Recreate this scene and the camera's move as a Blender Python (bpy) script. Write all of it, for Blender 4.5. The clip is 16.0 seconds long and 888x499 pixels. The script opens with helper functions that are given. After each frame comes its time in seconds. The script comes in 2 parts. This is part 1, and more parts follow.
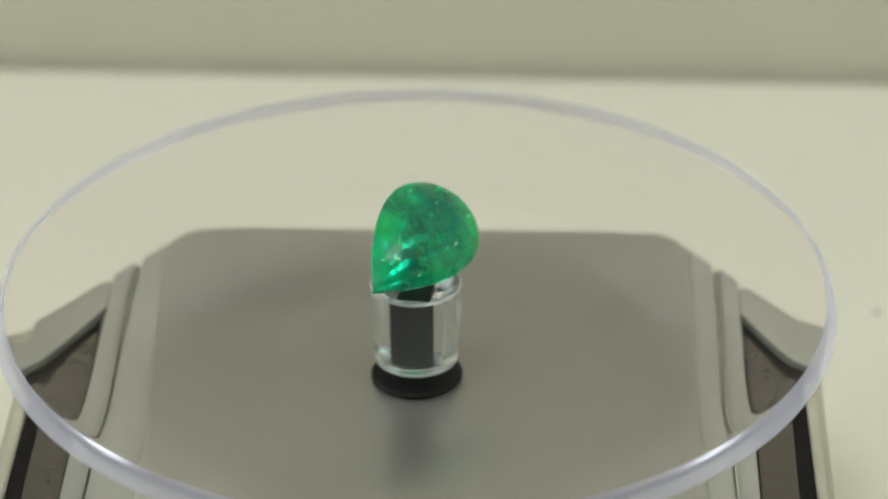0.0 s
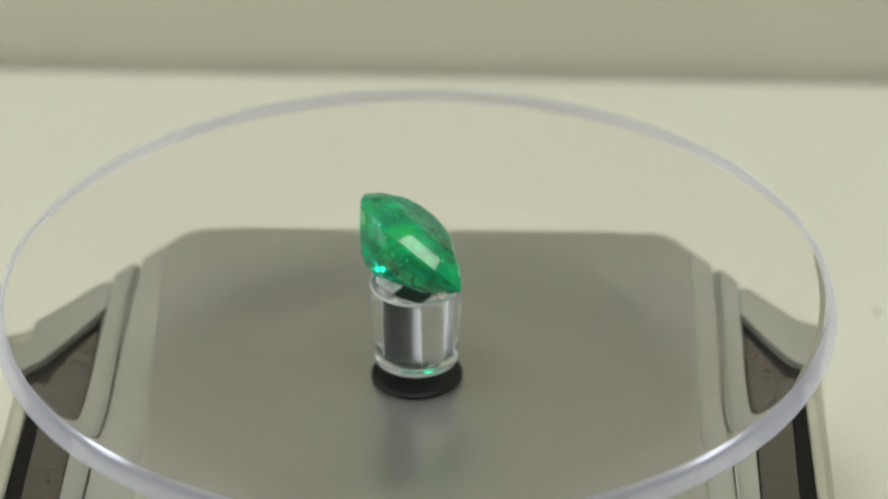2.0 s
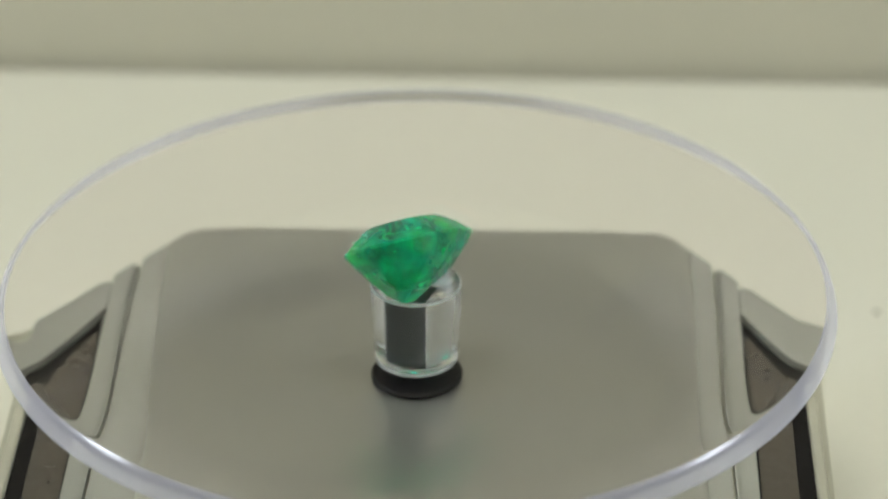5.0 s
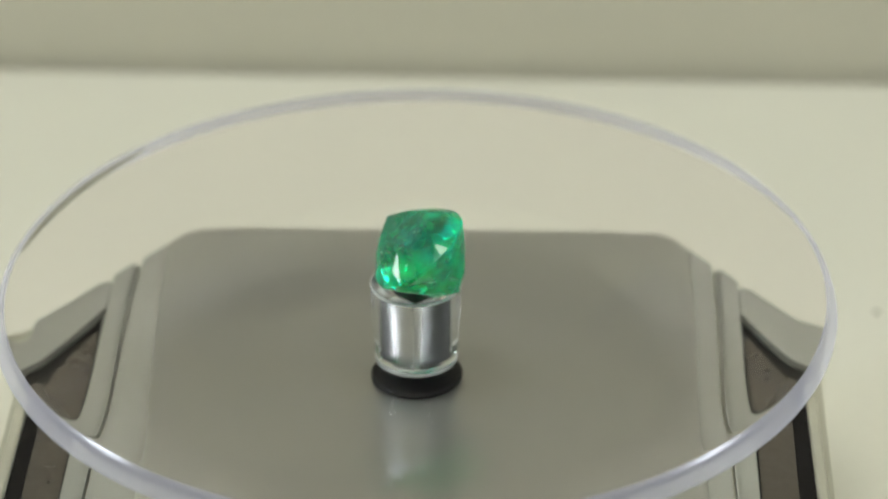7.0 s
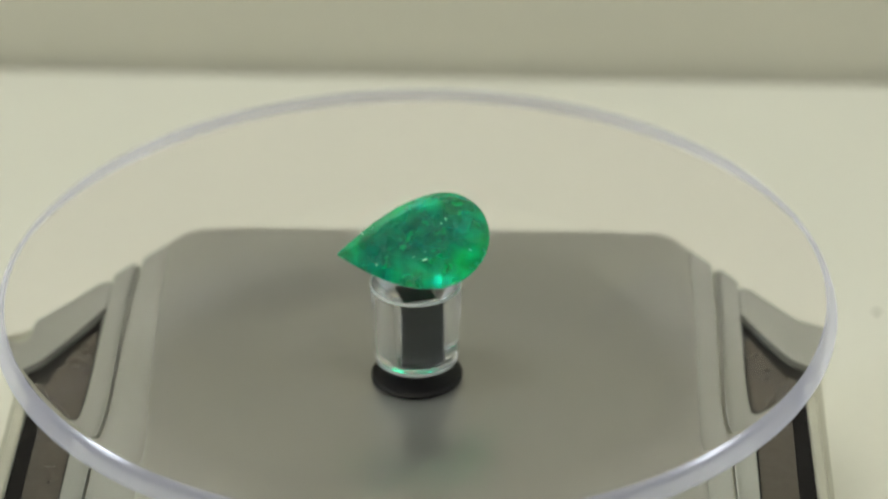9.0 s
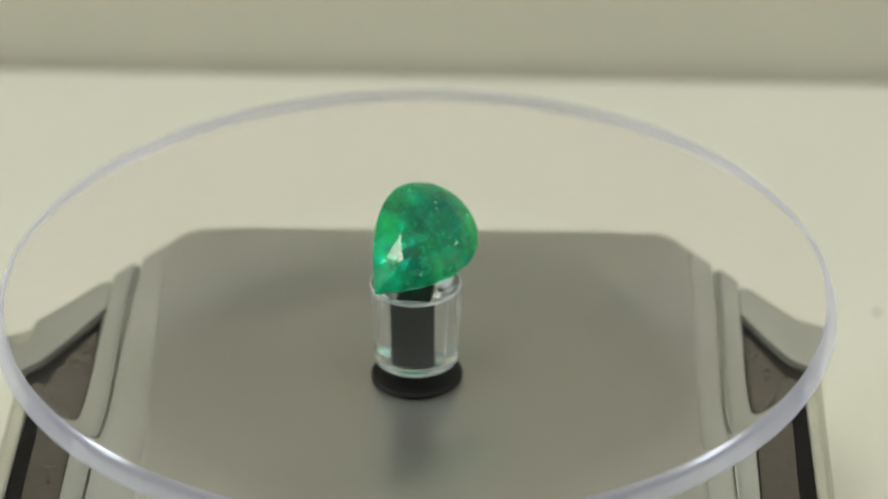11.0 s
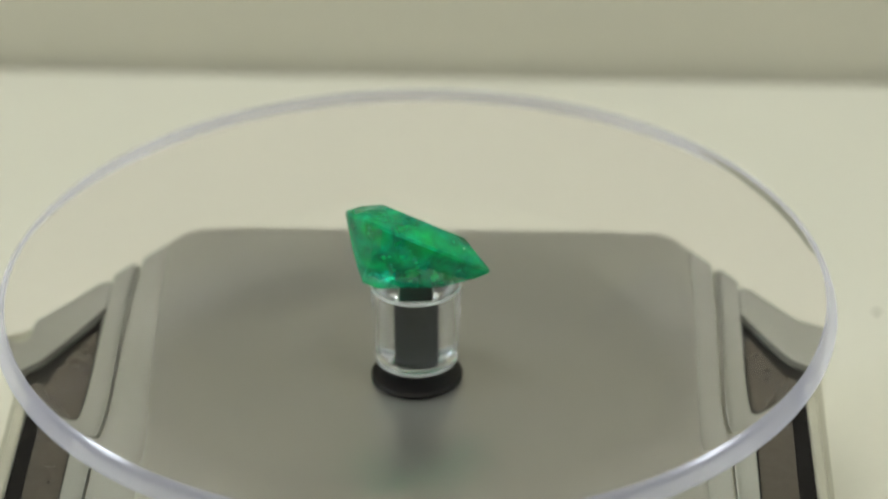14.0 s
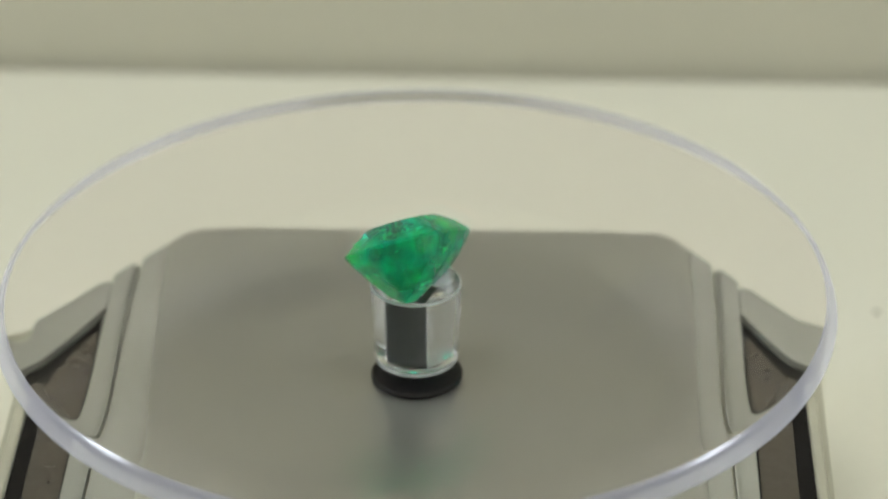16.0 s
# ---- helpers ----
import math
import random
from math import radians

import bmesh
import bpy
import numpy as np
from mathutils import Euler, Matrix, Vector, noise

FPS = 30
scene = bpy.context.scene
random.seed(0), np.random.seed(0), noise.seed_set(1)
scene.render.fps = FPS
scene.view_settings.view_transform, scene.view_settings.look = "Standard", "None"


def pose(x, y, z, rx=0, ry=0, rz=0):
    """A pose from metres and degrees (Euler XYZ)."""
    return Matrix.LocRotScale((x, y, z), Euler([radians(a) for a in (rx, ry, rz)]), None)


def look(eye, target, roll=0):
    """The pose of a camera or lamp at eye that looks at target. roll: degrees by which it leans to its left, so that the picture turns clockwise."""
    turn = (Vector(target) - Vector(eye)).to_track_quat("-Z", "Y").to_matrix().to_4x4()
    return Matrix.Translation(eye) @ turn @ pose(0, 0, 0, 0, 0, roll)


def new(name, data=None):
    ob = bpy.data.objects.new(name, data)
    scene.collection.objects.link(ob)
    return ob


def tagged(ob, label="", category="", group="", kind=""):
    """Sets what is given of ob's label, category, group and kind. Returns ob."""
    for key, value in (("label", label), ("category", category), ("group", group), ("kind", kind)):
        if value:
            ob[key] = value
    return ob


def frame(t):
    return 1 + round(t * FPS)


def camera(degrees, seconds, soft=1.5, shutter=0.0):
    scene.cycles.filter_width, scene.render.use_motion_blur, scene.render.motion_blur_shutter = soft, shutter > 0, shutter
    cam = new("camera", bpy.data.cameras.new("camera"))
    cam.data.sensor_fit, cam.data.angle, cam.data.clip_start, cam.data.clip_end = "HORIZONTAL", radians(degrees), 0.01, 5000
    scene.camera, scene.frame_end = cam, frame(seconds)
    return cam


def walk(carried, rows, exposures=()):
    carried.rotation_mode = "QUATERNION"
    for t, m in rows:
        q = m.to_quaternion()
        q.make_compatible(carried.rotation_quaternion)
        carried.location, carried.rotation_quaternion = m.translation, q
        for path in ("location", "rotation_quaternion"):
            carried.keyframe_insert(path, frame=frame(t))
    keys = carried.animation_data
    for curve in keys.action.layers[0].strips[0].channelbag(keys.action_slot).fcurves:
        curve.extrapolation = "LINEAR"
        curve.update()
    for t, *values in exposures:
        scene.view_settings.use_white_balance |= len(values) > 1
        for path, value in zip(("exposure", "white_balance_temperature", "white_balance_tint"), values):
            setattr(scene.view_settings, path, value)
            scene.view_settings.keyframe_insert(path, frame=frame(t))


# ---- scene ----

# ---- camera: fixed on its support ----
cam = camera(18.0, 16.0, soft=2.2)
EYE, AIM = (0.00376, -0.31563, 0.23109), (0.00376, 0.0, 0.04567)
cam.data.dof.use_dof = True
cam.data.dof.focus_distance = 0.352
cam.data.dof.aperture_fstop = 16.0
walk(cam, [(0.0, look(EYE, AIM, -0.4)), (16.0, look(EYE, AIM, -0.4))])

# ---- light: two ceiling panels, a glowing panel added on each side wall ----
ROOM = pose(0, 0.1430, 0, 0, 0, -3.07)
PANELS = ((-0.45, -0.45), (0.45, -0.45))
CEIL = 1.75
world = bpy.data.worlds.new("world")
world.use_nodes = True
world.node_tree.nodes["Background"].inputs[0].default_value = (0.9, 0.95, 0.85, 1)
world.node_tree.nodes["Background"].inputs[1].default_value = 0.05
scene.world = world
for (px, py), watts in zip(PANELS, (5.2, 2.1)):
    lamp = bpy.data.lights.new("panel_lamp", "AREA")
    lamp.shape, lamp.size, lamp.size_y = "RECTANGLE", 0.55, 0.55
    lamp.energy, lamp.color = watts, (0.985, 1.0, 0.90)
    new("panel_lamp", lamp).matrix_world = ROOM @ pose(px, py, CEIL - 0.03)
# unseen side lights, added for the rim's streaks and cool tint
SIDE_LIGHT = (0.5, 0.4, -0.28, 1.10)    # width, height, place along the wall, height of its middle
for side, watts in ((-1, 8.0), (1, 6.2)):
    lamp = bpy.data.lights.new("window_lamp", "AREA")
    lamp.shape, lamp.size, lamp.size_y = "RECTANGLE", SIDE_LIGHT[1], SIDE_LIGHT[0]
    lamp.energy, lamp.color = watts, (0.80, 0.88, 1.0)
    new("window_lamp", lamp).matrix_world = ROOM @ pose(side * 2.08, SIDE_LIGHT[2], SIDE_LIGHT[3], 0, side * 90, 0)
scene.view_settings.exposure = 0.0

# ---- numbers ----
DISH = 0.0291      # height of the dish's middle
SAG = 0.0124       # the rim stands this much higher
RIM = 0.0546       # radius of the dish
TOP = 0.02596      # top of the turntable base, before its scale
BASE_SIZE = 0.9882
RATE = 360.0 / 10.94
PEG_H = 0.0116


# ---- materials ----
def material(name, color, rough=0.5, metal=0.0, grain=600.0, amount=0.12, bump=0.05, blotch=40.0, stretch=(1, 1, 1), coat=0.0, shine=0.5, spread=0.08):
    m = bpy.data.materials.new(name)
    m.use_nodes = True
    n, l = m.node_tree.nodes, m.node_tree.links
    b = n["Principled BSDF"]
    b.inputs["Metallic"].default_value = metal
    b.inputs["Coat Weight"].default_value = coat
    b.inputs["Specular IOR Level"].default_value = shine
    tc, mp = n.new("ShaderNodeTexCoord"), n.new("ShaderNodeMapping")
    mp.inputs["Scale"].default_value = stretch
    l.new(tc.outputs["Object"], mp.inputs["Vector"])
    fine, wide = n.new("ShaderNodeTexNoise"), n.new("ShaderNodeTexNoise")
    for tex, s in ((fine, grain), (wide, blotch)):
        tex.inputs["Scale"].default_value = s
        tex.inputs["Detail"].default_value = 5
        l.new(mp.outputs["Vector"], tex.inputs["Vector"])
    mix = n.new("ShaderNodeMath")
    mix.operation = "ADD"
    l.new(fine.outputs["Fac"], mix.inputs[0])
    l.new(wide.outputs["Fac"], mix.inputs[1])
    ramp = n.new("ShaderNodeMapRange")
    ramp.inputs[1].default_value, ramp.inputs[2].default_value = 0.6, 1.4
    ramp.inputs[3].default_value, ramp.inputs[4].default_value = 1 - amount, 1 + amount
    l.new(mix.outputs[0], ramp.inputs[0])
    tint = n.new("ShaderNodeVectorMath")
    tint.operation = "SCALE"
    tint.inputs[0].default_value = color
    l.new(ramp.outputs[0], tint.inputs["Scale"])
    l.new(tint.outputs[0], b.inputs["Base Color"])
    rr = n.new("ShaderNodeMapRange")
    rr.inputs[3].default_value, rr.inputs[4].default_value = max(rough - spread, 0.02), min(rough + spread, 1)
    l.new(wide.outputs["Fac"], rr.inputs[0])
    l.new(rr.outputs[0], b.inputs["Roughness"])
    bp = n.new("ShaderNodeBump")
    bp.inputs["Strength"].default_value, bp.inputs["Distance"].default_value = bump, 0.0003
    l.new(fine.outputs["Fac"], bp.inputs["Height"])
    l.new(bp.outputs[0], b.inputs["Normal"])
    return m


def clear_plastic(name, color, ior=1.49, rough=0.0, wave=0.0):
    m = bpy.data.materials.new(name)
    m.use_nodes = True
    n, l = m.node_tree.nodes, m.node_tree.links
    b = n["Principled BSDF"]
    b.inputs["Base Color"].default_value = (*color, 1)
    b.inputs["Roughness"].default_value = rough
    b.inputs["IOR"].default_value = ior
    b.inputs["Transmission Weight"].default_value = 1.0
    if wave:
        tc, tex, bp = n.new("ShaderNodeTexCoord"), n.new("ShaderNodeTexNoise"), n.new("ShaderNodeBump")
        tex.inputs["Scale"].default_value = 90
        bp.inputs["Strength"].default_value, bp.inputs["Distance"].default_value = wave, 0.0005
        l.new(tc.outputs["Object"], tex.inputs["Vector"])
        l.new(tex.outputs["Fac"], bp.inputs["Height"])
        l.new(bp.outputs[0], b.inputs["Normal"])
    return m


def clear_sheet(name, color, least, rough):
    """Thin clear plastic: what lies behind it, and its gloss over that."""
    m = bpy.data.materials.new(name)
    m.use_nodes = True
    n, l = m.node_tree.nodes, m.node_tree.links
    n.remove(n["Principled BSDF"])
    clear, gloss, edge, mix = n.new("ShaderNodeBsdfTransparent"), n.new("ShaderNodeBsdfAnisotropic"), n.new("ShaderNodeLayerWeight"), n.new("ShaderNodeMixShader")
    clear.inputs["Color"].default_value = (*color, 1)
    gloss.inputs["Roughness"].default_value = rough
    edge.inputs["Blend"].default_value = 0.5
    power, scale = n.new("ShaderNodeMath"), n.new("ShaderNodeMath")
    power.operation, scale.operation = "POWER", "MULTIPLY_ADD"
    power.inputs[1].default_value = 5.0
    scale.inputs[1].default_value, scale.inputs[2].default_value = 0.25, least
    l.new(edge.outputs["Facing"], power.inputs[0])
    l.new(power.outputs[0], scale.inputs[0])
    l.new(scale.outputs[0], mix.inputs[0])
    l.new(clear.outputs[0], mix.inputs[1])
    l.new(gloss.outputs[0], mix.inputs[2])
    l.new(mix.outputs[0], n["Material Output"].inputs["Surface"])
    return m


def bending(name, color, ior):
    """Clear plastic under another clear sheet, which carries the gloss: it bends the light alone."""
    m = bpy.data.materials.new(name)
    m.use_nodes = True
    n, l = m.node_tree.nodes, m.node_tree.links
    n.remove(n["Principled BSDF"])
    bend = n.new("ShaderNodeBsdfRefraction")
    bend.inputs["Color"].default_value = (*color, 1)
    bend.inputs["Roughness"].default_value = 0.0
    bend.inputs["IOR"].default_value = ior
    l.new(bend.outputs[0], n["Material Output"].inputs["Surface"])
    return m


def milky(m, amount):
    """Adds a little white haze to a clear plastic."""
    n, l = m.node_tree.nodes, m.node_tree.links
    glow, mix = n.new("ShaderNodeBsdfTranslucent"), n.new("ShaderNodeMixShader")
    glow.inputs["Color"].default_value = (0.93, 0.97, 0.94, 1)
    mix.inputs[0].default_value = amount
    l.new(n["Principled BSDF"].outputs[0], mix.inputs[1])
    l.new(glow.outputs[0], mix.inputs[2])
    l.new(mix.outputs[0], n["Material Output"].inputs["Surface"])
    return m


def emerald():
    m = bpy.data.materials.new("emerald")
    m.use_nodes = True
    n, l = m.node_tree.nodes, m.node_tree.links
    b, out = n["Principled BSDF"], n["Material Output"]
    tc = n.new("ShaderNodeTexCoord")
    cloud, vein = n.new("ShaderNodeTexNoise"), n.new("ShaderNodeTexNoise")
    cloud.inputs["Scale"].default_value, cloud.inputs["Detail"].default_value = 120, 2
    vein.inputs["Scale"].default_value, vein.inputs["Detail"].default_value = 420, 5
    vein.inputs["Distortion"].default_value = 0.4
    l.new(tc.outputs["Object"], cloud.inputs["Vector"])
    l.new(tc.outputs["Object"], vein.inputs["Vector"])
    # noise patches; the brighter ones stand for light gathered inside the stone
    ramp = n.new("ShaderNodeValToRGB")
    e = ramp.color_ramp.elements
    e[0].position, e[0].color = 0.36, (0.001, 0.40, 0.30, 1)
    e[1].position, e[1].color = 0.68, (0.002, 0.97, 0.44, 1)
    mid = e.new(0.52)
    mid.color = (0.001, 0.68, 0.42, 1)
    # glow of the stone's thin tip and edge put into the colour
    outward, far, grade, both = n.new("ShaderNodeMapping"), n.new("ShaderNodeVectorMath"), n.new("ShaderNodeMapRange"), n.new("ShaderNodeMath")
    outward.inputs["Scale"].default_value = (97, 145, 0)
    far.operation = "LENGTH"
    grade.inputs[1].default_value, grade.inputs[2].default_value = 0.45, 1.0
    grade.inputs[3].default_value, grade.inputs[4].default_value = -0.06, 0.07
    l.new(tc.outputs["Object"], outward.inputs["Vector"])
    l.new(outward.outputs[0], far.inputs[0])
    l.new(far.outputs["Value"], grade.inputs[0])
    l.new(cloud.outputs["Fac"], both.inputs[0])
    l.new(grade.outputs[0], both.inputs[1])
    l.new(both.outputs[0], ramp.inputs[0])
    l.new(ramp.outputs[0], b.inputs["Base Color"])
    b.inputs["IOR"].default_value = 1.58
    b.inputs["Specular IOR Level"].default_value = 0.25
    b.inputs["Transmission Weight"].default_value = 1.0
    rr = n.new("ShaderNodeMapRange")
    rr.inputs[1].default_value, rr.inputs[2].default_value = 0.5, 0.8
    rr.inputs[3].default_value, rr.inputs[4].default_value = 0.02, 0.10
    l.new(vein.outputs["Fac"], rr.inputs[0])
    l.new(rr.outputs[0], b.inputs["Roughness"])
    bp = n.new("ShaderNodeBump")
    bp.inputs["Strength"].default_value, bp.inputs["Distance"].default_value = 0.03, 0.0002
    l.new(cloud.outputs["Fac"], bp.inputs["Height"])
    l.new(bp.outputs[0], b.inputs["Normal"])
    body, mix = n.new("ShaderNodeBsdfPrincipled"), n.new("ShaderNodeMixShader")
    deep = n.new("ShaderNodeValToRGB")
    d = deep.color_ramp.elements
    d[0].position, d[0].color = 0.36, (0.0, 0.28, 0.19, 1)
    d[1].position, d[1].color = 0.70, (0.0, 0.98, 0.20, 1)
    half = d.new(0.54)
    half.color = (0.0, 0.66, 0.30, 1)
    l.new(both.outputs[0], deep.inputs[0])
    l.new(deep.outputs[0], body.inputs["Base Color"])
    body.inputs["Subsurface Weight"].default_value = 1.0
    body.inputs["Subsurface Radius"].default_value = (0.1, 1.0, 0.55)
    body.inputs["Subsurface Scale"].default_value = 0.0035
    body.inputs["Roughness"].default_value = 0.3
    body.inputs["Specular IOR Level"].default_value = 0.0
    body.inputs["IOR"].default_value = 1.58
    mr = n.new("ShaderNodeMapRange")
    mr.inputs[1].default_value, mr.inputs[2].default_value = 0.35, 0.7
    mr.inputs[3].default_value, mr.inputs[4].default_value = 0.10, 0.36
    l.new(vein.outputs["Fac"], mr.inputs[0])
    l.new(mr.outputs[0], mix.inputs[0])
    l.new(b.outputs[0], mix.inputs[1])
    l.new(body.outputs[0], mix.inputs[2])
    l.new(mix.outputs[0], out.inputs["Surface"])
    return m


def hazy_rim():
    """Clear plastic with a lavender haze in it and a gloss over it."""
    m = bpy.data.materials.new("hazy_lavender_rim")
    m.use_nodes = True
    n, l = m.node_tree.nodes, m.node_tree.links
    n.remove(n["Principled BSDF"])
    clear, lit, glow, gloss = n.new("ShaderNodeBsdfTransparent"), n.new("ShaderNodeBsdfDiffuse"), n.new("ShaderNodeBsdfTranslucent"), n.new("ShaderNodeBsdfAnisotropic")
    haze, body, top = n.new("ShaderNodeMixShader"), n.new("ShaderNodeMixShader"), n.new("ShaderNodeMixShader")
    lit.inputs["Color"].default_value = (0.74, 0.74, 0.94, 1)
    glow.inputs["Color"].default_value = (0.93, 0.93, 1.0, 1)
    gloss.inputs["Roughness"].default_value = 0.16
    haze.inputs[0].default_value, body.inputs[0].default_value, top.inputs[0].default_value = 0.5, 0.37, 0.09
    l.new(lit.outputs[0], haze.inputs[1])
    l.new(glow.outputs[0], haze.inputs[2])
    l.new(clear.outputs[0], body.inputs[1])
    l.new(haze.outputs[0], body.inputs[2])
    l.new(body.outputs[0], top.inputs[1])
    l.new(gloss.outputs[0], top.inputs[2])
    l.new(top.outputs[0], n["Material Output"].inputs["Surface"])
    return m


def glowing(name, color, strength):
    m = bpy.data.materials.new(name)
    m.use_nodes = True
    b = m.node_tree.nodes["Principled BSDF"]
    b.inputs["Base Color"].default_value = (0.8, 0.8, 0.75, 1)
    b.inputs["Emission Color"].default_value = (*color, 1)
    b.inputs["Emission Strength"].default_value = strength
    return m


TABLE = material("cream_table", (0.65, 0.636, 0.548), 0.45, 0, 900, 0.025, 0.03, 12)
PAINT = material("grey_wall_paint", (0.745, 0.718, 0.612), 0.8, 0, 500, 0.03, 0.06, 6)
ROOMPAINT = material("room_paint", (0.66, 0.65, 0.58), 0.8, 0, 300, 0.03, 0.05, 3)
SILVER = material("silver_grey_plastic", (0.252, 0.253, 0.222), 0.42, 0.1, 2500, 0.05, 0.03, 60)
SATIN = material("satin_grey_plate", (0.420, 0.424, 0.396), 0.31, 0.8, 250, 0.03, 0.0, 30, (1, 0.3, 1), spread=0.02)
PALE = material("pale_silver_edge", (0.42, 0.41, 0.33), 0.35, 0.3, 1800, 0.05, 0.03, 60)
PANELMAT = material("brown_solar_cell", (0.050, 0.041, 0.032), 0.2, 0, 700, 0.15, 0.02, 80, coat=0.4)
BLACK = material("black_rubber", (0.006, 0.005, 0.005), 0.5, 0, 1500, 0.2, 0.05, 100, shine=0.15)
CORE = material("black_core", (0.010, 0.012, 0.012), 0.5, 0, 1500, 0.2, 0.05, 100)
ARC_GREY = material("painted_rim_reflection", (0.27, 0.26, 0.21), 0.5, 0, 2000, 0.2, 0.1, 300)
SPECK = material("grey_speck", (0.16, 0.16, 0.12), 0.8, 0, 2000, 0.2, 0.1, 300)
ACRYLIC = clear_sheet("clear_dish_acrylic", (0.985, 0.978, 0.978), 0.008, 0.14)
PEGMAT = milky(clear_plastic("clear_peg_acrylic", (0.99, 1.0, 0.995), 1.50, 0.02, 0.02), 0.04)
CLEAR = bending("clear_shoulder_acrylic", (0.995, 0.992, 0.992), 1.49)
FLAKE = material("inclusion_gleam", (0.06, 0.90, 0.36), 0.25, 0, 2000, 0.1, 0.05, 300)
GLINT = material("pale_glint", (0.42, 0.85, 0.62), 0.2, 0, 2000, 0.1, 0.05, 300)
FROST = clear_plastic("frosted_edge", (0.93, 0.96, 0.95), 1.4, 0.6)
FROST.node_tree.nodes["Principled BSDF"].inputs["Transmission Weight"].default_value = 0.55
RIMMAT, GREEN = hazy_rim(), emerald()
GLOW = glowing("panel_glow", (0.985, 1.0, 0.90), 5.0)
SIDE_GLOW = glowing("window_glow", (0.80, 0.88, 1.0), 6.0)


# ---- mesh helpers ----
def part(name, bm, mat, parent=None, label="", smooth=0.0, recalc=True):
    if recalc:
        bmesh.ops.recalc_face_normals(bm, faces=bm.faces)
    me = bpy.data.meshes.new(name)
    bm.to_mesh(me)
    bm.free()
    me.materials.append(mat)
    if smooth:
        for f in me.polygons:
            f.use_smooth = True
        me.set_sharp_from_angle(angle=radians(smooth))
    ob = new(name, me)
    ob.parent = parent
    if label:
        ob["label"] = label
    return ob


def box(sx, sy, sz, at=(0, 0, 0), bevel=0.0):
    bm = bmesh.new()
    bmesh.ops.create_cube(bm, size=1)
    bmesh.ops.transform(bm, matrix=Matrix.Translation(at) @ Matrix.Diagonal((sx, sy, sz, 1)), verts=bm.verts)
    if bevel:
        bmesh.ops.bevel(bm, geom=list(bm.edges), offset=bevel, segments=3, profile=0.5, affect="EDGES")
    return bm


def rounded(points, radii, steps=5):
    """A closed outline with its corners rounded."""
    out, n = [], len(points)
    for i, p in enumerate(points):
        p, a, b = Vector(p), Vector(points[i - 1]), Vector(points[(i + 1) % n])
        r = radii[i] if isinstance(radii, (list, tuple)) else radii
        if r <= 0:
            out.append(p)
            continue
        u, v = (a - p).normalized(), (b - p).normalized()
        cut = min(r / math.tan(max(u.angle(v), 0.05) / 2), (a - p).length * 0.45, (b - p).length * 0.45)
        s, e = p + u * cut, p + v * cut
        for k in range(steps + 1):
            t = k / steps
            out.append(s * (1 - t) ** 2 + p * 2 * t * (1 - t) + e * t * t)
    return out


def slab(outline, z0, z1, bevel=0.0, segments=3):
    """A prism over an outline, its upper edge rounded."""
    bm = bmesh.new()
    low = [bm.verts.new((p[0], p[1], z0)) for p in outline]
    high = [bm.verts.new((p[0], p[1], z1)) for p in outline]
    n = len(outline)
    for i in range(n):
        bm.faces.new((low[i], low[(i + 1) % n], high[(i + 1) % n], high[i]))
    bm.faces.new(low)
    top = bm.faces.new(high)
    if bevel:
        bmesh.ops.bevel(bm, geom=list(top.edges), offset=bevel, segments=segments, profile=0.5, affect="EDGES")
    return bm


def lathe(profile, segments=128, closed=False, z=0.0):
    """Revolves (r, z) points round the z axis; r = 0 closes at the axis."""
    bm = bmesh.new()
    rings = []
    for r, h in profile:
        if r < 1e-7:
            rings.append([bm.verts.new((0, 0, h + z))])
        else:
            rings.append([bm.verts.new((r * math.cos(2 * math.pi * k / segments), r * math.sin(2 * math.pi * k / segments), h + z)) for k in range(segments)])
    pairs = list(zip(rings, rings[1:])) + ([(rings[-1], rings[0])] if closed else [])
    for a, b in pairs:
        for k in range(segments):
            j = (k + 1) % segments
            if len(a) == 1 and len(b) == 1:
                continue
            if len(a) == 1:
                bm.faces.new((a[0], b[j], b[k]))
            elif len(b) == 1:
                bm.faces.new((a[k], a[j], b[0]))
            else:
                bm.faces.new((a[k], a[j], b[j], b[k]))
    return bm


# ---- the room ----
def setting(name, bm, mat, label, m=None, smooth=0.0):
    ob = part(name, bm, mat, None, "", smooth)
    ob.matrix_world = ROOM if m is None else m
    return tagged(ob, label, kind="structure")


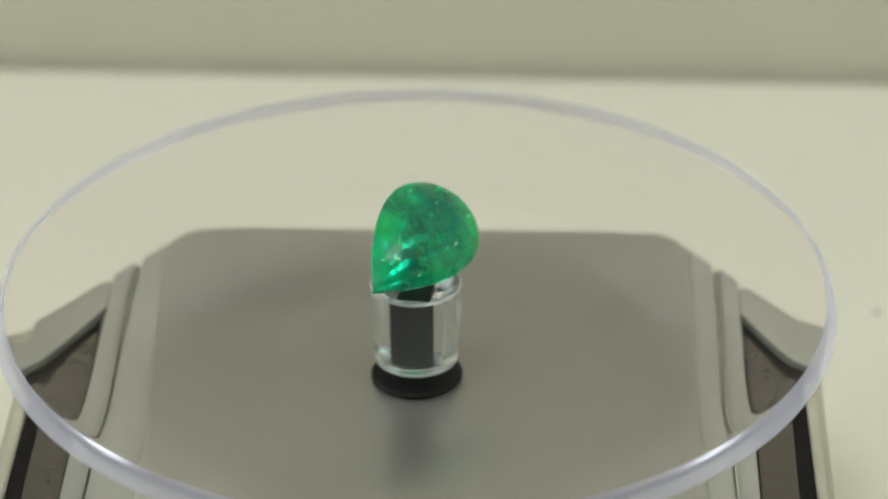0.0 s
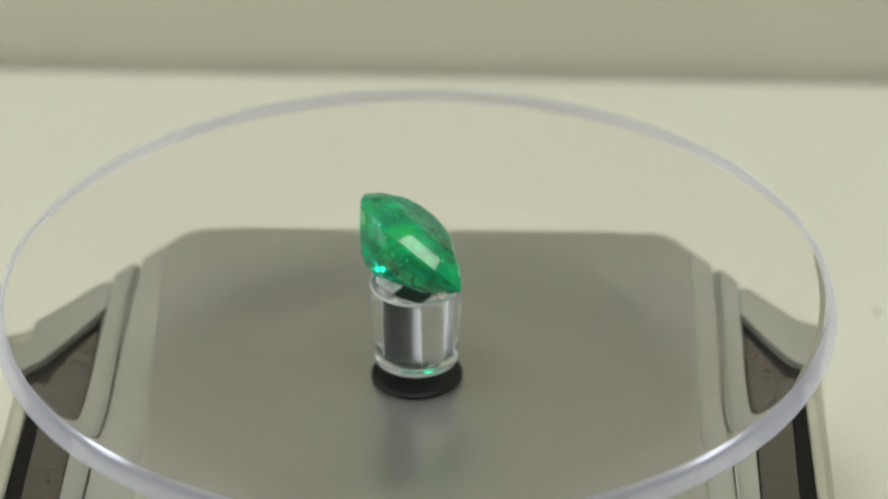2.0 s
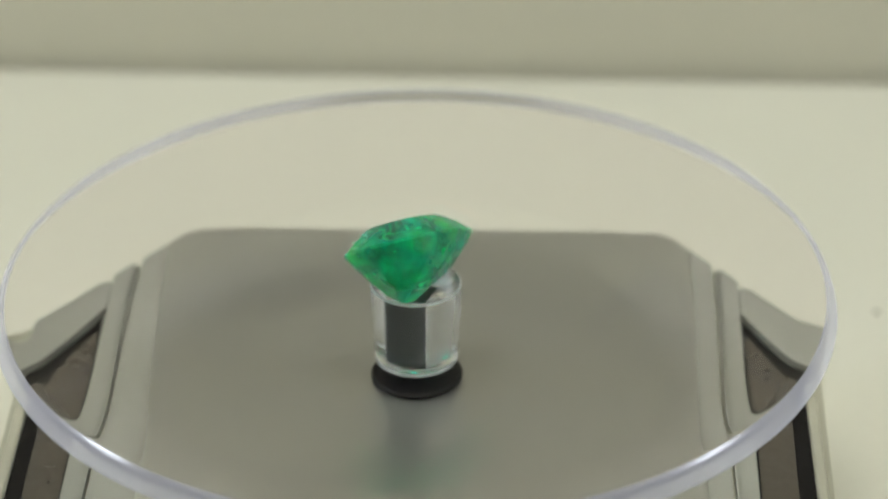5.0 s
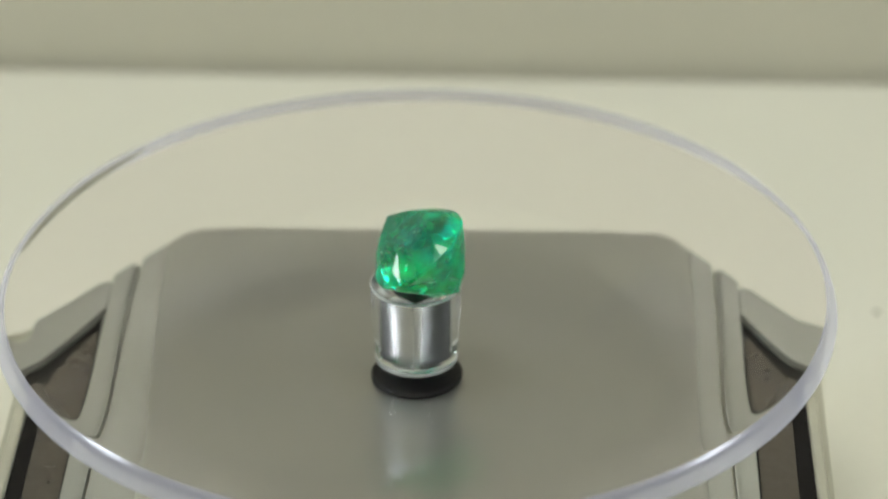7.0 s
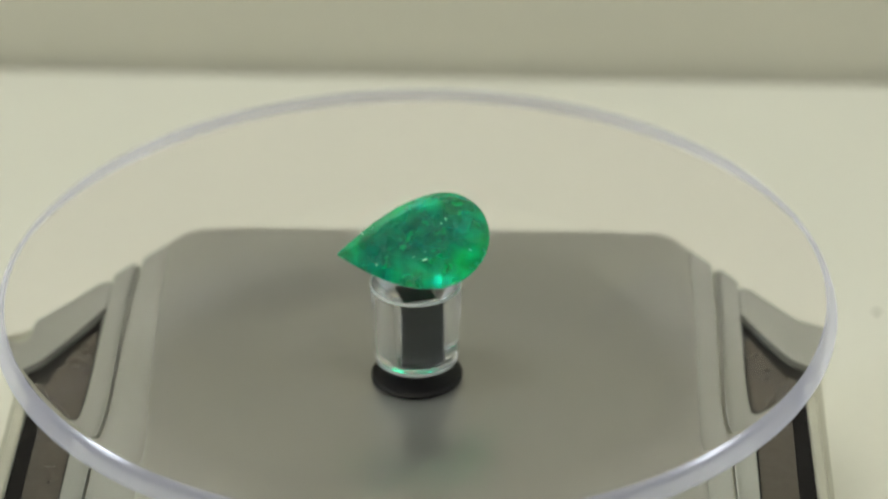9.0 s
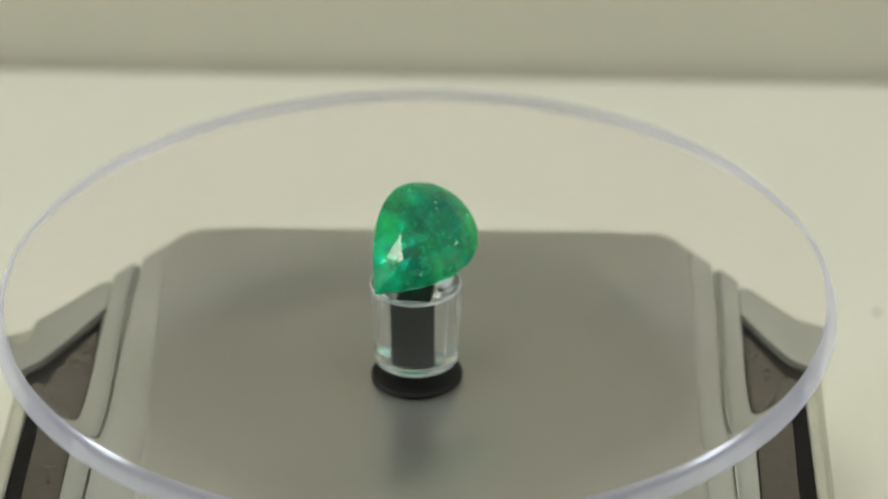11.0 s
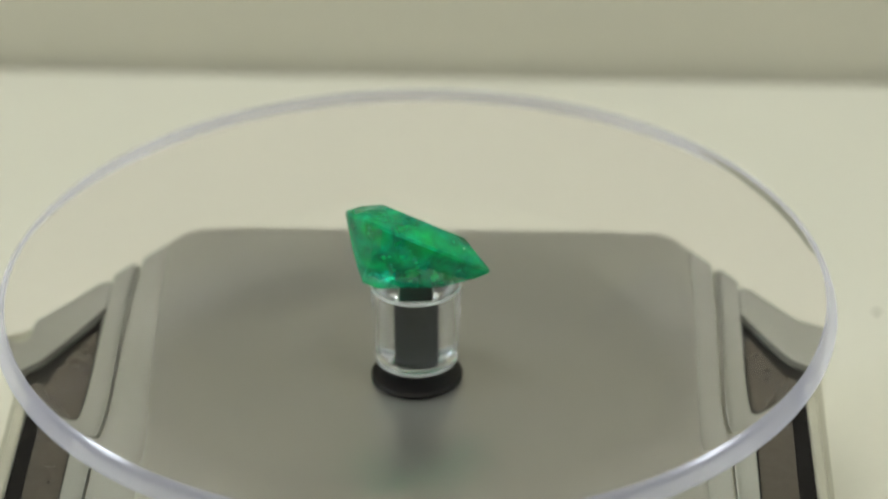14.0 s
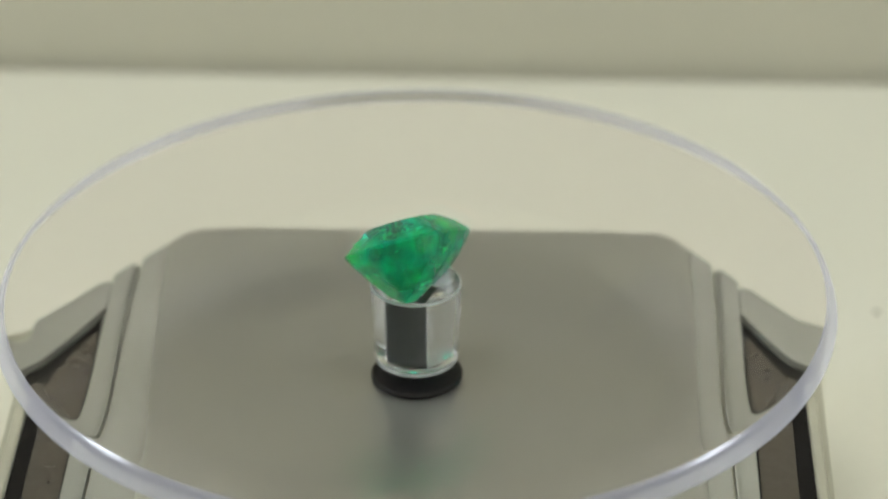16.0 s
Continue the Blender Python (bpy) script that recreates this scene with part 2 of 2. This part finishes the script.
def build_room():
    setting("wall_back", box(4.2, 0.12, CEIL + 0.75, (0, 0.06, (CEIL - 0.75) / 2)), PAINT, "plain grey-beige painted wall behind the table")
    setting("wall_left", box(0.12, 3.2, CEIL + 0.75, (-2.16, -1.6, (CEIL - 0.75) / 2)), ROOMPAINT, "plain pale painted side wall of the room")
    setting("wall_right", box(0.12, 3.2, CEIL + 0.75, (2.16, -1.6, (CEIL - 0.75) / 2)), ROOMPAINT, "plain pale painted side wall of the room")
    setting("wall_front", box(4.2, 0.12, CEIL + 0.75, (0, -3.06, (CEIL - 0.75) / 2)), ROOMPAINT, "plain pale painted wall facing the table")
    setting("ceiling", box(4.4, 3.4, 0.1, (0, -1.5, CEIL + 0.05)), ROOMPAINT, "plain pale painted ceiling with light panels")
    setting("floor", box(4.4, 3.4, 0.1, (0, -1.5, -0.80)), SILVER, "plain grey floor under the table")
    w, h, y, z = SIDE_LIGHT
    # the added side lights: a mount and a glowing face each
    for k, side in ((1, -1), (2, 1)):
        mount = setting("window_%d" % k, box(0.03, w + 0.1, h + 0.1, (side * 2.112, y, z), 0.004), PALE, "glowing panel added on the side wall, out of view")
        glow_face = part("glow_face", box(0.008, w, h, (side * 2.094, y, z)), SIDE_GLOW, mount, "bright face of the added panel")
    for px, py in PANELS:
        fixture = tagged(new("ceiling_light"), "square white glowing ceiling light panel with metal frame", "lamp", "ceiling lights")
        fixture.matrix_world = ROOM @ pose(px, py, CEIL - 0.012)
        part("diffuser", box(0.55, 0.55, 0.008), GLOW, fixture)
        bm = bmesh.new()
        for sx, sy, ax, ay in ((0.6, 0.025, 0, 0.2875), (0.6, 0.025, 0, -0.2875), (0.025, 0.55, 0.2875, 0), (0.025, 0.55, -0.2875, 0)):
            bmesh.ops.create_cube(bm, size=1, matrix=Matrix.Translation((ax, ay, 0)) @ Matrix.Diagonal((sx, sy, 0.024, 1)))
        part("light_frame", bm, PALE, fixture)


def build_table():
    table = tagged(new("table"), "cream white smooth table standing against the grey wall", "table")
    table.matrix_world = ROOM
    part("tabletop", box(1.6, 0.80, 0.03, (0, -0.402, -0.015), 0.002), TABLE, table)
    for x in (-0.74, 0.74):
        for y in (-0.75, -0.06):
            part("leg", box(0.05, 0.05, 0.718, (x, y, -0.39), 0.003), TABLE, table)


# ---- the turntable base ----
BASE_TURN = -2.0
BASE_POSE = pose(0.00014, -0.00047, 0, 0, 0, BASE_TURN) @ Matrix.Diagonal((BASE_SIZE, BASE_SIZE, BASE_SIZE, 1))
SHELL = [(-0.0358, 0.0412), (0.0358, 0.0412), (0.0550, 0.0130), (0.0536, -0.058), (0.036, -0.085), (-0.036, -0.085), (-0.0536, -0.058), (-0.0550, 0.0130)]


def build_base():
    thing = tagged(new("solar_turntable"), "silver grey plastic solar turntable base with dark brown solar cells", "turntable")
    thing.matrix_world = BASE_POSE
    # body with a sunken ledge at each side for the cells
    body = slab(rounded(SHELL, 0.0016), 0.002, TOP - 0.0012, 0.0008)
    part("body", body, PALE, thing, smooth=35)
    part("foot_ring", slab(rounded([(x * 0.94, y * 0.94) for x, y in SHELL], 0.003), 0.0, 0.0025), BLACK, thing)
    for side in (-1, 1):
        flip = lambda pts: [(side * x, y) for x, y in pts]
        # black well (holds the step's shade as colour), brown cell, grey frames round it
        part("well", slab(flip([(0.0454, 0.0185), (0.0528, 0.0020), (0.0522, -0.056), (0.0436, -0.056)]), TOP - 0.003, TOP - 0.0010), BLACK, thing, "black recessed edge round the solar cell, the step's shade painted in")
        part("solar_cell", slab(rounded(flip([(0.0456, 0.0135), (0.0502, 0.0010), (0.0490, -0.055), (0.0444, -0.055)]), 0.0006), TOP - 0.003, TOP - 0.0004, 0.0002), PANELMAT, thing, "dark brown glossy solar cell")
        part("side_frame", slab(rounded(flip([(0.0422, 0.0316), (0.0453, 0.0267), (0.0441, -0.058), (0.0414, -0.058)]), 0.0006), TOP - 0.003, TOP + 0.0002, 0.0005), SILVER, thing)
        part("corner_cover", slab(rounded(flip([(0.0453, 0.0270), (0.0543, 0.0132), (0.0536, 0.0020), (0.0526, 0.0016), (0.0453, 0.0178)]), 0.0010), TOP - 0.003, TOP + 0.0002, 0.0006), SILVER, thing)
        part("edge_strip", slab(flip([(0.0523, 0.0014), (0.0538, 0.0014), (0.0532, -0.058), (0.0516, -0.058)]), TOP - 0.003, TOP - 0.0002, 0.0004), PALE, thing, "pale cream silver edge strip")
    mid = rounded([(-0.0354, 0.0408), (0.0354, 0.0408), (0.0417, 0.0320), (0.0409, -0.079), (-0.0409, -0.079), (-0.0417, 0.0320)], 0.0015)
    part("top_cover", slab(mid, TOP - 0.003, TOP, 0.0006), SILVER, thing, smooth=35)
    plate = rounded([(-0.0352, 0.0400), (0.0352, 0.0400), (0.0384, 0.0356), (0.0376, -0.076), (-0.0325, -0.076), (-0.0382, 0.0356)], 0.002)
    part("top_plate", slab(plate, TOP - 0.002, TOP + 0.0004, 0.0003), SATIN, thing, "satin grey top plate", smooth=35)
    hub = part("hub", lathe([(0, -0.0009), (0.0027, -0.0009), (0.0027, 0.0007), (0.0060, 0.0008), (0.0062, 0.0010), (0.0062, 0.0013), (0.0059, 0.0016), (0.0024, 0.0017), (0.0022, 0.0019), (0.0022, 0.0024), (0, 0.0024)], 64), BLACK, thing, "round black rubber hub", smooth=40)
    return hub


HUB_POSE = pose(0, 0, 0, 0, 0, -BASE_TURN) @ pose(-0.00014 / BASE_SIZE, 0.00047 / BASE_SIZE, TOP - 0.0003)


# ---- the clear dish ----
THICK = 0.0010
SHOULDER, SWELL = 0.0496, 0.00037
CURVE = 2.2        # the dish steepens towards its rim


def bowl(r):
    return SAG * (r / RIM) ** CURVE


def under(r, depth):
    """The point at that depth under the upper face, square to it."""
    a = math.atan(CURVE * SAG * r ** (CURVE - 1) / RIM ** CURVE)
    return r + depth * math.sin(a), bowl(r) - depth * math.cos(a)


def build_dish():
    thing = tagged(new("glass_dish"), "clear round acrylic dish with lavender edge on the turntable", "dish")
    thing.location = (0, 0, DISH)
    rs = [0.0538 * k / 56 for k in range(57)]
    lower = [under(r, THICK) for r in reversed(rs[1:])] + [(0, -THICK)]
    plate = part("dish_plate", lathe([(r, bowl(r)) for r in rs] + lower, 192), ACRYLIC, thing, "clear acrylic dish", smooth=60)
    # the dish is thickest inside its shoulder and thins out towards the rim
    rs = [0.0360 + 0.0177 * k / 32 for k in range(33)]

    def extra(r):
        u = min((r - 0.0360) / (SHOULDER - 0.0360), 1)
        v = max((r - SHOULDER) / (0.0537 - SHOULDER), 0)
        return SWELL * u * u * (3 - 2 * u) * (1 - v * v)
    swell = [under(r, THICK + 0.00003) for r in rs] + [under(r, THICK + 0.00005 + extra(r)) for r in reversed(rs)]
    ring = part("shoulder", lathe(swell, 256, True), CLEAR, thing, "clear thick shoulder under the dish", smooth=60)
    ring.visible_shadow = False
    plate.visible_shadow = False
    z = SAG
    # rounded edge that turns down and outwards
    band = [(0.0536, bowl(0.0536) - z), (0.0539, 0.0001), (0.0542, -0.0002), (0.0546, -0.0008), (0.05485, -0.0015), (0.0551, -0.0022), (0.0552, -0.0027), (0.0550, -0.0029), (0.0546, -0.0022), (0.0539, -0.0009)]
    rim = part("rim", lathe([(r, d + z) for r, d in band], 192, True), RIMMAT, thing, "pale lavender translucent rounded rim", smooth=60)
    rim.visible_shadow = False
    # grey arc on the rim, a dark reflection put in as colour
    bm = bmesh.new()
    rows, n = [], 40
    for k in range(n + 1):
        a = radians(266 + 35 * k / n)
        w = 0.0007 * math.sin(math.pi * k / n) ** 0.5 + 0.00005
        rows.append([bm.verts.new((r * math.cos(a), r * math.sin(a), bowl(r) + h)) for r, h in ((0.0535 - w, 0.00002), (0.0535 - w, 0.00010), (0.0535, 0.00010), (0.0535, 0.00002))])
    for a, b in zip(rows, rows[1:]):
        for j in range(4):
            bm.faces.new((a[j], a[(j + 1) % 4], b[(j + 1) % 4], b[j]))
    bm.faces.new(rows[0])
    bm.faces.new(rows[-1])
    part("rim_arc", bm, ARC_GREY, thing, "grey arc along the rim, a reflection put in as colour")
    return thing


# ---- the display peg ----
HOLE = 0.00232     # half the square hole's width


def build_peg():
    thing = tagged(new("display_peg"), "clear acrylic display peg with a square black core", "display stand")
    thing.location = (0, 0, DISH + 0.0001)
    n = 96
    bm = lathe([(0, 0), (0.0052, 0), (0.00545, 0.0002), (0.00552, 0.0006), (0.0060, PEG_H - 0.0006), (0.00592, PEG_H - 0.0001), (0.0057, PEG_H)], n)
    bm.verts.ensure_lookup_table()
    ring = list(bm.verts)[-n:]
    s = HOLE
    corners = [(s, s), (-s, s), (-s, -s), (s, -s)]
    high = [bm.verts.new((x, y, PEG_H - 0.0016)) for x, y in corners]
    low = [bm.verts.new((x, y, 0.0005)) for x, y in corners]
    for k in range(n):
        q = int(k * 4 / n)
        bm.faces.new((ring[k], ring[(k + 1) % n], high[q]))
    for q in range(4):
        k = ((q + 1) * n // 4) % n
        bm.faces.new((ring[k], high[(q + 1) % 4], high[q]))
        bm.faces.new((high[q], high[(q + 1) % 4], low[(q + 1) % 4], low[q]))
    bm.faces.new(low)
    body = part("peg_body", bm, PEGMAT, thing, "clear acrylic cylinder", smooth=40)
    body.visible_shadow = False
    tall = PEG_H - 0.0022
    part("core", box(2 * s - 0.0002, 2 * s - 0.0002, tall, (0, 0, 0.0006 + tall / 2), 0.0001), CORE, thing, "square black core")
    part("top_edge", lathe([(0.00598, PEG_H - 0.00030), (0.00602, PEG_H - 0.00018), (0.00597, PEG_H - 0.00004), (0.00584, PEG_H + 0.00005), (0.00584, PEG_H + 0.00002), (0.00592, PEG_H - 0.00008)], n, True), FROST, thing, "frosted white top edge", smooth=60)
    part("bottom_edge", lathe([(0.0030, -0.00008), (0.0052, -0.00008), (0.00550, 0.00012), (0.00558, 0.0004), (0.00558, 0.0007), (0.00554, 0.0006), (0.00546, 0.00018), (0.0052, -0.00002), (0.0030, -0.00002)], n, True), FROST, thing, "frosted white bottom edge", smooth=60)
    return thing


# ---- the gem ----
GEM_L, GEM_W, GEM_P, GEM_C = 0.02055, 0.01376, 0.00765, 0.0028
GEM_KEEL = -0.0036


def pear(u):
    """A point of the pear outline, u from 0 to 1, starting at the tip."""
    xc, tip = -GEM_L / 2 + GEM_W / 2, GEM_L / 2
    if u > 0.5:
        x, y = pear(1 - u)
        return x, -y
    if u < 0.25:
        s = 1 - u / 0.25
        return xc + (tip - xc) * s, GEM_W / 2 * (1 - s ** 1.75)
    a = radians(90 + 90 * (u - 0.25) / 0.25)
    return xc + GEM_W / 2 * math.cos(a), GEM_W / 2 * math.sin(a)


def build_gem():
    rng = random.Random(5)
    bm = bmesh.new()

    def ring(count, shift, scale, cx, z, wobble):
        for k in range(count):
            x, y = pear(((k + shift) / count) % 1.0)
            w = lambda: rng.uniform(-wobble, wobble)
            bm.verts.new(((x - cx) * scale + cx + w(), y * scale + w(), z + w() * 0.6))

    ring(32, 0, 1.0, 0, 0.00022, 0.00003)
    ring(32, 0, 1.0, 0, -0.00022, 0.00003)
    ring(10, 0.5, 0.83, -0.0008, GEM_C * 0.56, 0.00012)
    xs = -0.0010
    for k in range(10):
        x, y = pear(k / 10)
        bm.verts.new(((x - xs) * 0.58 + xs, y * 0.58, GEM_C))
    ring(16, 0.0, 0.89, GEM_KEEL * 0.4, -GEM_P * 0.20, 0.00008)
    ring(14, 0.5, 0.80, GEM_KEEL * 0.5, -GEM_P * 0.34, 0.00010)
    ring(11, 0.0, 0.625, GEM_KEEL * 0.9, -GEM_P * 0.55, 0.00014)
    ring(8, 0.5, 0.36, GEM_KEEL, -GEM_P * 0.82, 0.00014)
    for x in (-0.0012, 0.0010):
        bm.verts.new((GEM_KEEL + x, rng.uniform(-0.0002, 0.0002), -GEM_P))
    hull = bmesh.ops.convex_hull(bm, input=bm.verts)
    bmesh.ops.delete(bm, geom=list({g for g in hull["geom_interior"] + hull["geom_unused"] if isinstance(g, bmesh.types.BMVert)}), context="VERTS")
    bmesh.ops.dissolve_limit(bm, angle_limit=radians(2), verts=bm.verts, edges=bm.edges)
    gem = part("gemstone", bm, GREEN)
    # inclusions; their bright green also stands for gleams of light inside
    for k in range(26):
        u, f = rng.random(), rng.uniform(0.25, 0.85)
        x, y = pear(u)
        h = rng.uniform(-0.0045, 0.0010)
        f *= 1 + min(h, 0) / (GEM_P + 0.001)
        flake = bmesh.new()
        bmesh.ops.create_icosphere(flake, subdivisions=1, radius=1.0)
        size = rng.uniform(0.00020, 0.00065)
        turn = Euler((rng.uniform(0, 3), rng.uniform(0, 3), rng.uniform(0, 3))).to_matrix().to_4x4()
        bmesh.ops.transform(flake, matrix=Matrix.Translation((x * f - 0.0004 + GEM_KEEL * max(-h, 0) / GEM_P, y * f, h)) @ turn @ Matrix.Diagonal((size * 1.8, size, size * 0.25, 1)), verts=flake.verts)
        part("inclusion", flake, FLAKE, gem, "bright green inclusion, partly a painted inner gleam")
    # glints put in as small pale flecks on the table and crown edges
    for k in range(9):
        u, table = rng.random(), k % 3
        x, y = pear(u)
        f, h, cx = (0.58 - 0.2 * rng.random(), GEM_C, -0.0010) if table else (0.83, GEM_C * 0.56, -0.0008)
        glint = bmesh.new()
        bmesh.ops.create_icosphere(glint, subdivisions=1, radius=1.0)
        size = rng.uniform(0.00008, 0.00024)
        turn = Euler((0, 0, rng.uniform(0, 3))).to_matrix().to_4x4()
        bmesh.ops.transform(glint, matrix=Matrix.Translation(((x - cx) * f + cx, y * f, h - 0.00006)) @ turn @ Matrix.Diagonal((size * 2.2, size * 0.6, 0.00009, 1)), verts=glint.verts)
        part("glint", glint, GLINT, gem, "tiny pale fleck painted as a glint")
    return tagged(gem, "pear-cut bright green emerald resting tilted on the clear peg", "gemstone")


GEM_POSE = Matrix(((-0.5331, 0.7592, 0.3733, 0.00015), (-0.8168, -0.3469, -0.4610, -0.00040), (-0.2204, -0.5507, 0.8051, 0.0176), (0, 0, 0, 1)))


def build_speck():
    bm = bmesh.new()
    bmesh.ops.create_icosphere(bm, subdivisions=2, radius=0.001)
    bmesh.ops.transform(bm, matrix=Matrix.Diagonal((0.5, 0.46, 0.14, 1)), verts=bm.verts)
    for v in bm.verts:
        v.co *= 1 + 0.25 * noise.noise(v.co * 2500)
    ob = part("crumb", bm, SPECK, None, "", 60)
    ob.location = (0.0714, 0.0573, 0.0001)
    tagged(ob, "tiny grey speck of dirt lying on the table", "speck")


build_room()
build_table()
HUB = build_base()
DISH_OB = build_dish()
PEG = build_peg()
GEM = build_gem()
build_speck()


# ---- what turns ----
def motions():
    times = [0.5 * k for k in range(33)]
    spin = lambda t, a=0.0: pose(0, 0, 0, 0, 0, a + RATE * t)
    walk(DISH_OB, [(t, pose(0, 0, DISH) @ spin(t)) for t in times])
    walk(PEG, [(t, pose(0, 0, DISH + 0.0001) @ spin(t, -9.9)) for t in times])
    walk(GEM, [(t, pose(0, 0, DISH) @ spin(t) @ GEM_POSE) for t in times])
    walk(HUB, [(t, HUB_POSE @ spin(t)) for t in times])


motions()
